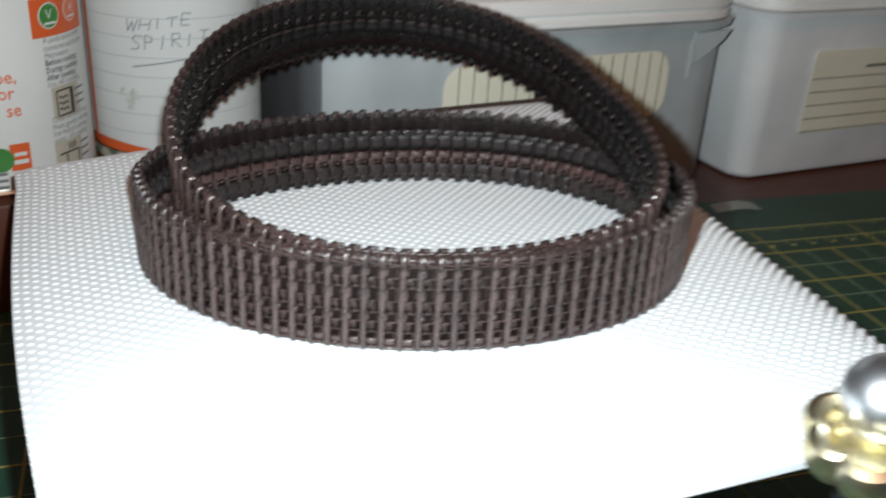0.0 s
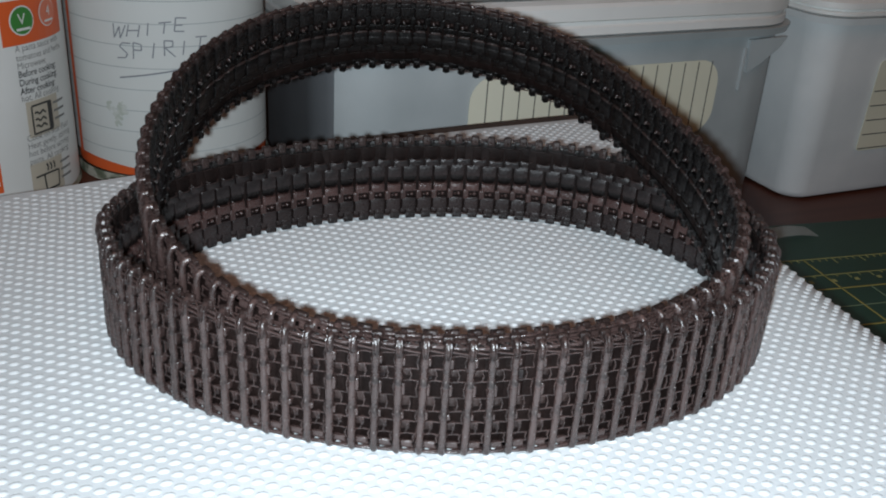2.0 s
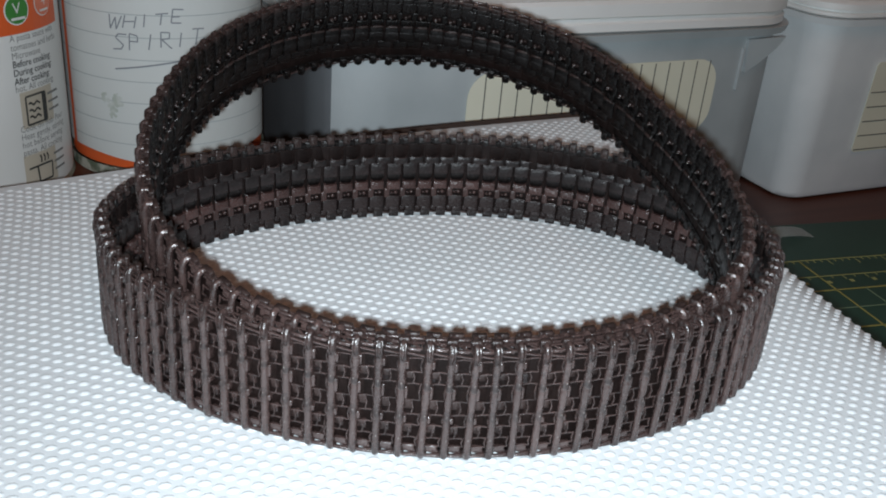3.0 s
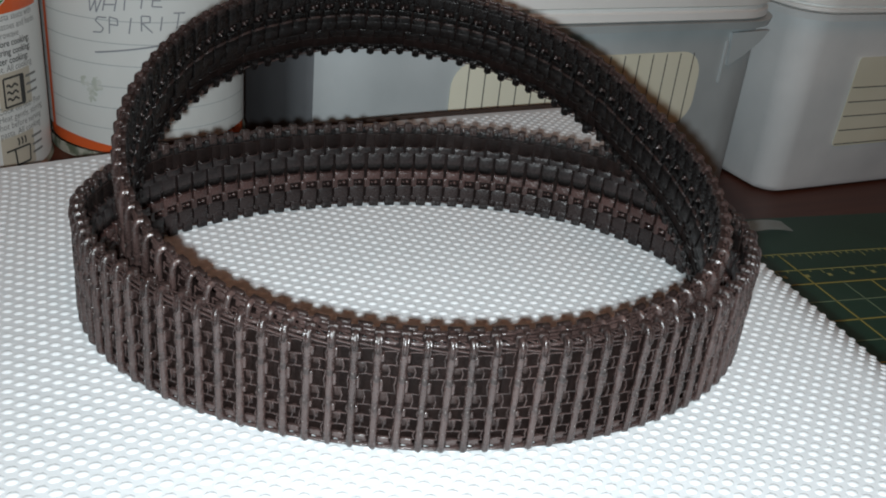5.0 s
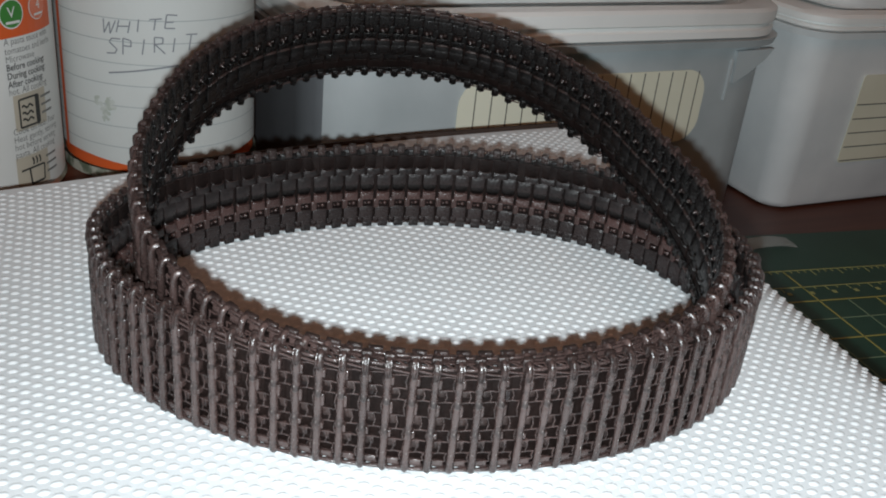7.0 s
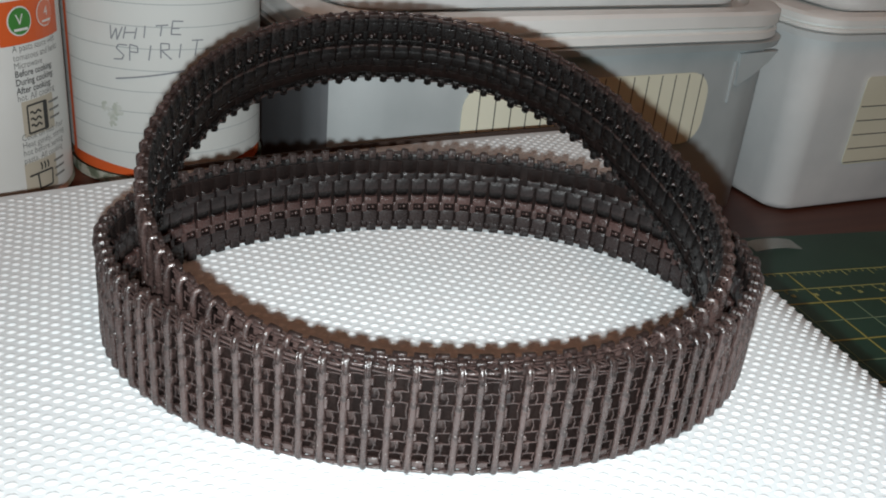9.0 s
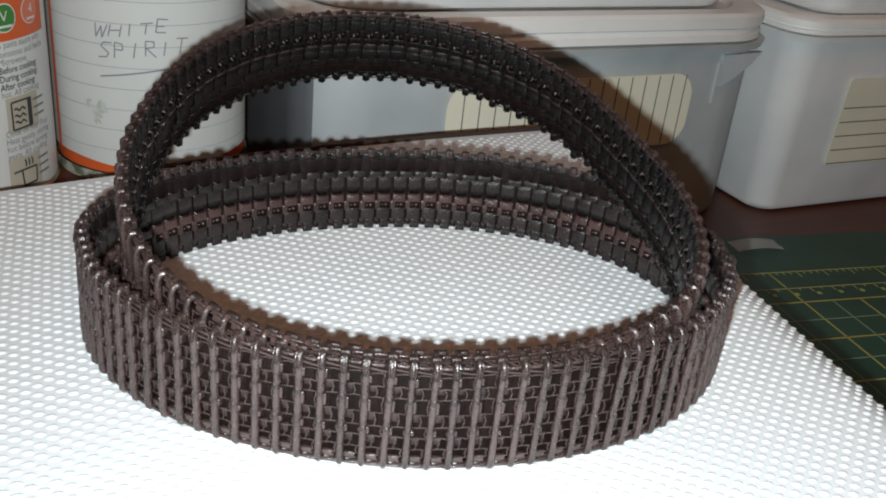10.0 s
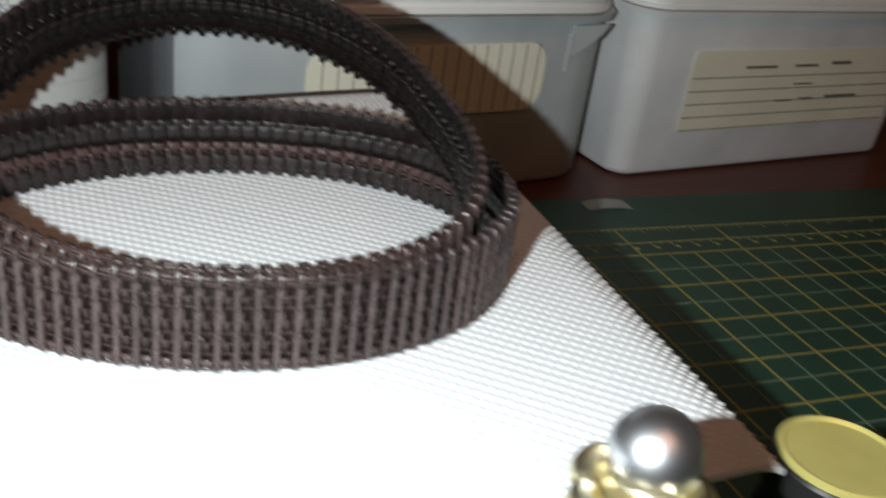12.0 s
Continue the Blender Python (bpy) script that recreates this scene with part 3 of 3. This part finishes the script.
upper_tub = storage_box(at_corner(0.1240, 0.3640, 28, 0.18, True) @ pose(0, 0, 0.0920), 0.18, 0.11, 0.0800, 0.006, None,
            "cloudy white plastic tub stacked on another tub", name="storage_box")
bm = bmesh.new()
add_box(bm, 0.010, 0.168, -0.0021, -0.0012, 0.0135, 0.0141, 0.0002)
part("moulded_seam", bm, DULL, upper_tub, "thin dark moulded seam")
# the pair to its side
storage_box(pose(0.1559, 0.3676, TABLE, 0, 0, 26), 0.20, 0.12, 0.0840, 0.003, (0.032, 0.186, 0.0185, 0.0605, 0.0068, 0.002),
            "cloudy white plastic tub with a wide ruled label on the bench", skirt=0.003, corner=0.011, brim=-0.003,
            writing=((0.067, 0.089, 0.0510, 0.0524), (0.102, 0.119, 0.0512, 0.0526), (0.129, 0.144, 0.0520, 0.0538), (0.095, 0.107, 0.0325, 0.0336),
                     (0.112, 0.123, 0.0330, 0.0342), (0.132, 0.157, 0.0335, 0.0350), (0.105, 0.119, 0.0415, 0.0424)))
storage_box(pose(0.1559, 0.3676, TABLE, 0, 0, 26) @ pose(0.0145, 0.005, 0.0900), 0.185, 0.112, 0.0800, 0.006, (0.020, 0.16, 0.004, 0.0500, 0.0052, 0.002),
            "cloudy white plastic tub with a label stacked on another tub", ruled_upright=True)

# ---- cans ----


def on_can(bm, r, a0, a1, z0, z1, off, steps=6):
    """A patch of print that follows a can's side, angles in degrees from its front."""
    lo, hi = [], []
    for i in range(steps + 1):
        a = radians(-90 + a0 + (a1 - a0) * i / steps)
        lo.append(bm.verts.new(((r + off) * math.cos(a), (r + off) * math.sin(a), z0)))
        hi.append(bm.verts.new(((r + off) * math.cos(a), (r + off) * math.sin(a), z1)))
    for i in range(steps):
        bm.faces.new((lo[i], lo[i + 1], hi[i + 1], hi[i]))


def disc_on_can(bm, r, a, z, radius, off, steps=20):
    ring = []
    for i in range(steps):
        w = 2 * math.pi * i / steps
        b = radians(-90 + a) + radius * math.cos(w) / r
        ring.append(bm.verts.new(((r + off) * math.cos(b), (r + off) * math.sin(b), z + radius * math.sin(w))))
    bm.faces.new(ring)


def stroke_on_can(bm, r, points, width, off):
    """A pen stroke on a can's side through (angle, height) points."""
    def place(a, z):
        b = radians(-90 + a)
        return Vector(((r + off) * math.cos(b), (r + off) * math.sin(b), z))
    for (a0, z0), (a1, z1) in zip(points, points[1:]):
        p, q = place(a0, z0), place(a1, z1)
        along = (q - p).normalized()
        n = Vector((p.x, p.y, 0)).normalized()
        side = along.cross(n) * width / 2
        bm.faces.new([bm.verts.new(c) for c in (p - side, q - side, q + side, p + side)])


def writing_on_can(text, r, a0, z0, size, mat, parent, off, squeeze=1.0, bold=0.0, label=""):
    """Words wrapped round a can's side, starting at the angle a0 and the height z0."""
    curve = bpy.data.curves.new("printed_line", "FONT")
    curve.body, curve.size, curve.offset = text, size, bold
    curve.resolution_u = 2
    probe = new("printed_line", curve)
    bpy.context.view_layer.update()
    flat = probe.evaluated_get(bpy.context.evaluated_depsgraph_get()).to_mesh()
    verts = [tuple(v.co) for v in flat.vertices]
    faces = [tuple(p.vertices) for p in flat.polygons]
    probe.to_mesh_clear()
    bpy.data.objects.remove(probe)
    bpy.data.curves.remove(curve)
    data = bpy.data.meshes.new("printed_line")
    made = []
    for x, y, _ in verts:
        a = radians(-90 + a0) + x * squeeze / r
        made.append(((r + off) * math.cos(a), (r + off) * math.sin(a), z0 + y))
    data.from_pydata(made, [], faces)
    data.materials.append(mat)
    ob = new("printed_line", data)
    ob.parent = parent
    if label:
        tagged(ob, label)
    return ob


def can_body(top_level, r, h, foot):
    bm = bmesh.new()
    lathe(bm, ((r - 0.003, foot), (r, foot + 0.0004), (r + 0.0008, foot + 0.0010), (r, foot + 0.0020), (r - 0.0004, foot + 0.003), (r - 0.0004, h - 0.004),
               (r, h - 0.0028), (r + 0.0008, h - 0.0012), (r, h - 0.0004), (r - 0.002, h), (r - 0.0026, h - 0.003), (r - 0.02, h - 0.0032)), 72)
    part("tin_body", bm, TIN, top_level)


BASE, FOOT = TABLE + 0.0360, 0.0040
bm = bmesh.new()
add_box(bm, -0.105, 0.052, -0.034, 0.045, 0.0, 0.0360 + FOOT - 0.0001, 0.0015)
block = part("wooden_block", bm, WOOD)
block.matrix_world = pose(-0.108, 0.247, TABLE + 0.0001, 0, 0, 30)
tagged(block, "dark wooden block under the two cans", "block")

# the can wrapped in lined note paper
R1 = 0.0303
white_spirit_can = empty("labelled_can", pose(-0.0917, 0.2700, BASE), "tin can wrapped in lined note paper marked WHITE SPIRIT", "can")
can_body(white_spirit_can, R1, 0.092, FOOT)
bm = bmesh.new()
lathe(bm, ((R1 + 0.0001, 0.0078), (R1 + 0.0003, 0.0079), (R1 + 0.0003, 0.0850), (R1 + 0.0001, 0.0851)), 72)
part("printed_wrap", bm, ORANGE, white_spirit_can, "orange printed label under the note paper")
bm = bmesh.new()
on_can(bm, R1, -120, 120, FOOT + 0.0003, 0.0078, 0.0012, 40)
part("lower_band", bm, CAMO, white_spirit_can, "mottled grey-green band at its foot", smooth=False)
bm = bmesh.new()
lo, hi = [], []
for i in range(72):
    a = 2 * math.pi * i / 72
    c, s = (R1 + 0.0007) * math.cos(a), (R1 + 0.0007) * math.sin(a)
    lo.append(bm.verts.new((c, s, 0.0107 + 0.0012 * math.cos(3 * a + 0.5))))
    hi.append(bm.verts.new((c, s, 0.0880)))
for i in range(72):
    j = (i + 1) % 72
    bm.faces.new((lo[i], lo[j], hi[j], hi[i]))
part("note_paper", bm, PAPER, white_spirit_can, "white lined note paper")
bm = bmesh.new()
on_can(bm, R1, -50.5, -46.8, 0.0107, 0.0850, 0.0011, 2)
part("paper_edge", bm, ORANGE, white_spirit_can, smooth=False)
for k in range(8):
    bm = bmesh.new()
    z = 0.0160 + 0.00665 * k
    on_can(bm, R1, -61, 90, z - 0.00013, z + 0.00013, 0.0009, 30)
    part("ruled_line", bm, RULE, white_spirit_can, smooth=False)
LETTERS = {"W": [[(0, 1), (.25, 0), (.5, .8), (.75, 0), (1, 1)]], "H": [[(0, 1), (0, 0)], [(0, .5), (.9, .55)], [(.9, 1), (.9, 0)]],
           "I": [[(.4, 1), (.4, 0)]], "T": [[(.45, 1), (.45, 0)], [(0, 1), (1, 1)]], "E": [[(.9, 1), (0, 1), (0, 0), (.9, 0)], [(0, .5), (.7, .5)]],
           "S": [[(1, 1), (.2, .95), (0, .7), (.9, .35), (.8, .05), (0, 0)]], "P": [[(.1, 0), (.1, 1), (.8, .9), (.8, .55), (.1, .5)]],
           "R": [[(.1, 0), (.1, 1), (.8, .9), (.8, .6), (.1, .5), (1, 0)]]}


def scribble(word, a, z, step, wide, tall, rise):
    for ch in word:
        bm = bmesh.new()
        lean, grow = random.uniform(0.2, 2.4), random.uniform(0.86, 1.1)
        for line in LETTERS[ch]:
            stroke_on_can(bm, R1, [(a + wide * x + lean * y + random.uniform(-0.35, 0.35), z + tall * grow * y + random.uniform(-0.0002, 0.0003)) for x, y in line], 0.00040, 0.0010)
        part("handwritten_letter", bm, PENCIL, white_spirit_can, "dark handwritten capital " + ch, smooth=False)
        a += step
        z += rise


scribble("WHITE", -12.5, 0.0874 - 0.0360, 8.4, 6.4, 0.0038, 0.0006)
scribble("SPIRIT", -10.5, 0.0812 - 0.0360, 8.4, 6.2, 0.0045, 0.0004)
bm = bmesh.new()
stroke_on_can(bm, R1, [(-10 + 3.8 * i, 0.0394 + 0.00034 * i) for i in range(11)], 0.0005, 0.0010)
part("underline", bm, PENCIL, white_spirit_can, smooth=False)
bm = bmesh.new()
for k in range(60):
    a, z = random.choice(((-14.4, 0.0276), (-14.0, 0.0262), (-17.5, 0.0300), (-10.5, 0.0300), (-12.4, 0.0288)))
    disc_on_can(bm, R1, a + random.gauss(0, 1.3), z + random.gauss(0, 0.0010), random.uniform(0.0002, 0.0008), 0.00095 + 0.000004 * k, 9)
part("smudge", bm, SMUDGE, white_spirit_can, "grey-green smudge on the paper", smooth=False)

# the printed sauce can, angles measured from its front
R2 = 0.0335
sauce_can = empty("sauce_can", pose(-0.1465, 0.2325, BASE), "small tin of pasta sauce with a white printed label", "can")
can_body(sauce_can, R2, 0.0690, FOOT)
bm = bmesh.new()
lathe(bm, ((R2 + 0.0001, FOOT + 0.0024), (R2 + 0.0004, FOOT + 0.0025), (R2 + 0.0004, 0.0660), (R2 + 0.0001, 0.0661)), 80)
part("label", bm, LABEL, sauce_can, "white printed paper label")


def print_patch(name, a0, a1, z0, z1, mat, off=0.0006, label=""):
    bm = bmesh.new()
    on_can(bm, R2, a0, a1, z0, z1, off, 8)
    return part(name, bm, mat, sauce_can, label, smooth=False)


def print_disc(name, a, z, radius, mat, off, label=""):
    bm = bmesh.new()
    disc_on_can(bm, R2, a, z, radius, off)
    return part(name, bm, mat, sauce_can, label, smooth=False)


print_patch("orange_panel", 55, 97, 0.0530, 0.0650, ORANGE, label="orange printed panel")
print_disc("badge_ring", 66.5, 0.0594, 0.0041, LABEL, 0.0007)
print_disc("green_badge", 66.5, 0.0594, 0.0037, GREEN, 0.0008, "round green badge")
print_patch("print_bar", 62.6, 70.4, 0.0568, 0.0575, LABEL, 0.0010)
print_disc("badge_ring", 84, 0.0600, 0.0039, LABEL, 0.0007)
print_disc("salmon_badge", 84, 0.0600, 0.0036, SALMON, 0.0008, "round salmon badge")
print_patch("print_bar", 80.5, 87.5, 0.0575, 0.0581, LABEL, 0.0010)
writing_on_can("V", R2, 63.8, 0.0585, 0.0042, LABEL, sauce_can, 0.0010)
writing_on_can("4", R2, 82.4, 0.0592, 0.0038, LABEL, sauce_can, 0.0010)
for words, z, mat, bold in (("A pasta sauce with", 0.0512, GREY_PRINT, 0.0), ("tomatoes and herbs", 0.0487, GREY_PRINT, 0.0), ("Microwave", 0.0464, GREY_PRINT, 0.0),
                            ("Before cooking:", 0.0441, PRINT, 0.00004), ("During cooking:", 0.0417, PRINT, 0.00004), ("After cooking:", 0.0393, PRINT, 0.00004),
                            ("hot. All cooking", 0.0372, GREY_PRINT, 0.0), ("Cook on hob: Pour", 0.0255, GREY_PRINT, 0.0), ("Heat gently, stirring", 0.0232, GREY_PRINT, 0.0),
                            ("hot before serving", 0.0209, GREY_PRINT, 0.0), ("pasta. All cooking", 0.0186, GREY_PRINT, 0.0)):
    writing_on_can(words, R2, 60.5, z, 0.0027, mat, sauce_can, 0.0008, 0.86, bold)
for words, a, z in (("pe,", 33.0, 0.0407), ("t for", 25.5, 0.0357), ("se", 36.5, 0.0302)):
    writing_on_can(words, R2, a, z, 0.0058, SALMON, sauce_can, 0.0008, 0.9, 0.00008)
print_patch("icon_ground", 62.5, 84, 0.0262, 0.0368, BEIGE)
print_patch("icon_ground", 60.5, 82, 0.0082, 0.0184, BEIGE)


def icon(strokes, a, z, wide, tall, width):
    bm = bmesh.new()
    for line in strokes:
        stroke_on_can(bm, R2, [(a + wide * x, z + tall * y) for x, y in line], width, 0.0010)
    part("pictogram", bm, PRINT, sauce_can, "black printed pictogram", smooth=False)


wave = [[(0.12 + 0.08 * i, y + 0.06 * math.sin(1.6 * i)) for i in range(8)] for y in (0.25, 0.48, 0.72)]
icon([[(0, 0), (1, 0), (1, 1), (0, 1), (0, 0)], [(0.84, 0), (0.84, 1)], [(0.92, 0), (0.92, 1)]] + wave, 65, 0.0272, 12.5, 0.0082, 0.0006)
icon([[(0.2, 0.6), (0.25, 0), (0.95, 0), (1, 0.6), (-0.2, 0.6)], [(0.4, 0.72), (0.44, 0.84), (0.38, 1.0)], [(0.58, 0.72), (0.62, 0.84), (0.56, 1.0)],
      [(0.76, 0.72), (0.8, 0.84), (0.74, 1.0)]], 65, 0.0096, 12.5, 0.0080, 0.0006)
for a, z in ((79.5, 0.0340), (79.5, 0.0316), (79.5, 0.0292), (79.5, 0.0158), (79.5, 0.0134), (79.5, 0.0110)):
    print_patch("print_bar", a, a + 9, z, z + 0.0007, GREY_PRINT, 0.0009)
print_patch("orange_tab", 35.5, 46.0, 0.0124, 0.0212, ORANGE, label="orange printed tab")
print_patch("print_bar", 37.5, 44.0, 0.0172, 0.0184, LABEL, 0.0009)
print_patch("print_bar", 37.0, 44.5, 0.0146, 0.0160, LABEL, 0.0009)
print_disc("green_badge", 30.5, 0.0165, 0.0040, GREEN, 0.0009, "round green badge")
for k in range(3):
    print_patch("print_bar", 20, 33, 0.0070 + 0.0022 * k, 0.0080 + 0.0022 * k, GREY_PRINT, 0.0009)

# ---- small things at the near corner ----
stand = empty("clamp_stand", pose(0.0803, 0.0475, TABLE + 0.0029), "black clamp stand with a scalloped brass cup and steel ball", "stand")
HEAD = 0.0195 - TABLE - 0.0029
bm = bmesh.new()
bmesh.ops.create_uvsphere(bm, u_segments=40, v_segments=24, radius=0.0072, matrix=Matrix.Translation((0, 0, HEAD)))
part("steel_ball", bm, CHROME, stand, "polished steel ball")
bm = bmesh.new()
lathe(bm, ((0.0130, 0.0), (0.0140, 0.0006), (0.0140, 0.0034), (0.0128, 0.0044), (0.0046, 0.0050), (0.0040, 0.0070), (0.0040, HEAD - 0.0100)), 40)
part("post", bm, BLACK, stand, "black post on a round foot")
# scalloped brass cup that holds the ball
CUP = pose(-0.0020, -0.0030, HEAD - 0.0058, 12, -14, 10)
bm = bmesh.new()
loops = []
for z, wide in ((-0.0050, 0.50), (-0.0046, 0.72), (-0.0036, 0.88), (-0.0014, 0.98), (0.0012, 1.0), (0.0028, 0.93), (0.0034, 0.80), (0.0026, 0.66), (-0.0010, 0.52)):
    ring = []
    for i in range(112):
        a = 2 * math.pi * i / 112
        r = 0.0094 * wide + 0.0018 * wide * abs(math.sin(3.5 * a)) ** 0.7
        ring.append((r * math.cos(a), r * math.sin(a), z))
    loops.append(ring)
loft(bm, loops)
cup = part("scalloped_cup", bm, BRASS, stand, "scalloped polished brass cup")
cup.matrix_local = CUP

jar = empty("paint_jar", pose(0.1322, 0.0817, TABLE + 0.0029), "small black jar with a pale gold lid", "jar")
bm = bmesh.new()
lathe(bm, ((0.0125, 0.0), (0.0138, 0.0010), (0.0138, 0.0390), (0.0128, 0.0420), (0.0122, 0.0450)), 48)
part("jar_body", bm, BLACK, jar)
bm = bmesh.new()
lathe(bm, ((0.0132, 0.0450), (0.0137, 0.0454), (0.0137, 0.0530), (0.0132, 0.0536)), 48)
part("lid_side", bm, BLACK, jar, "black ribbed lid side")
bm = bmesh.new()
lathe(bm, ((0.0125, 0.0534), (0.0130, 0.0537), (0.0130, 0.0546), (0.0122, 0.0550), (0.0114, 0.0543), (0.0050, 0.0541)), 48)
part("lid_top", bm, GOLD, jar, "pale gold lid top")

strip = bmesh.new()
rows = []
for i in range(9):
    x = 0.022 * i / 8
    z = 0.0006 + 0.0012 * math.sin(math.pi * i / 8)
    rows.append([strip.verts.new((x, y, z)) for y in (0.0, 0.009)] + [strip.verts.new((x, y, z + 0.0002)) for y in (0.009, 0.0)])
for a, b in zip(rows, rows[1:]):
    for k in range(4):
        strip.faces.new((a[k], a[(k + 1) % 4], b[(k + 1) % 4], b[k]))
strip.faces.new(rows[0][::-1])
strip.faces.new(rows[-1])
film = part("plastic_strip", strip, FILM)
film.matrix_world = pose(0.1340, 0.3160, TABLE + 0.0029, 0, 0, 18)
tagged(film, "clear plastic strip lying on the cutting mat", "strip")
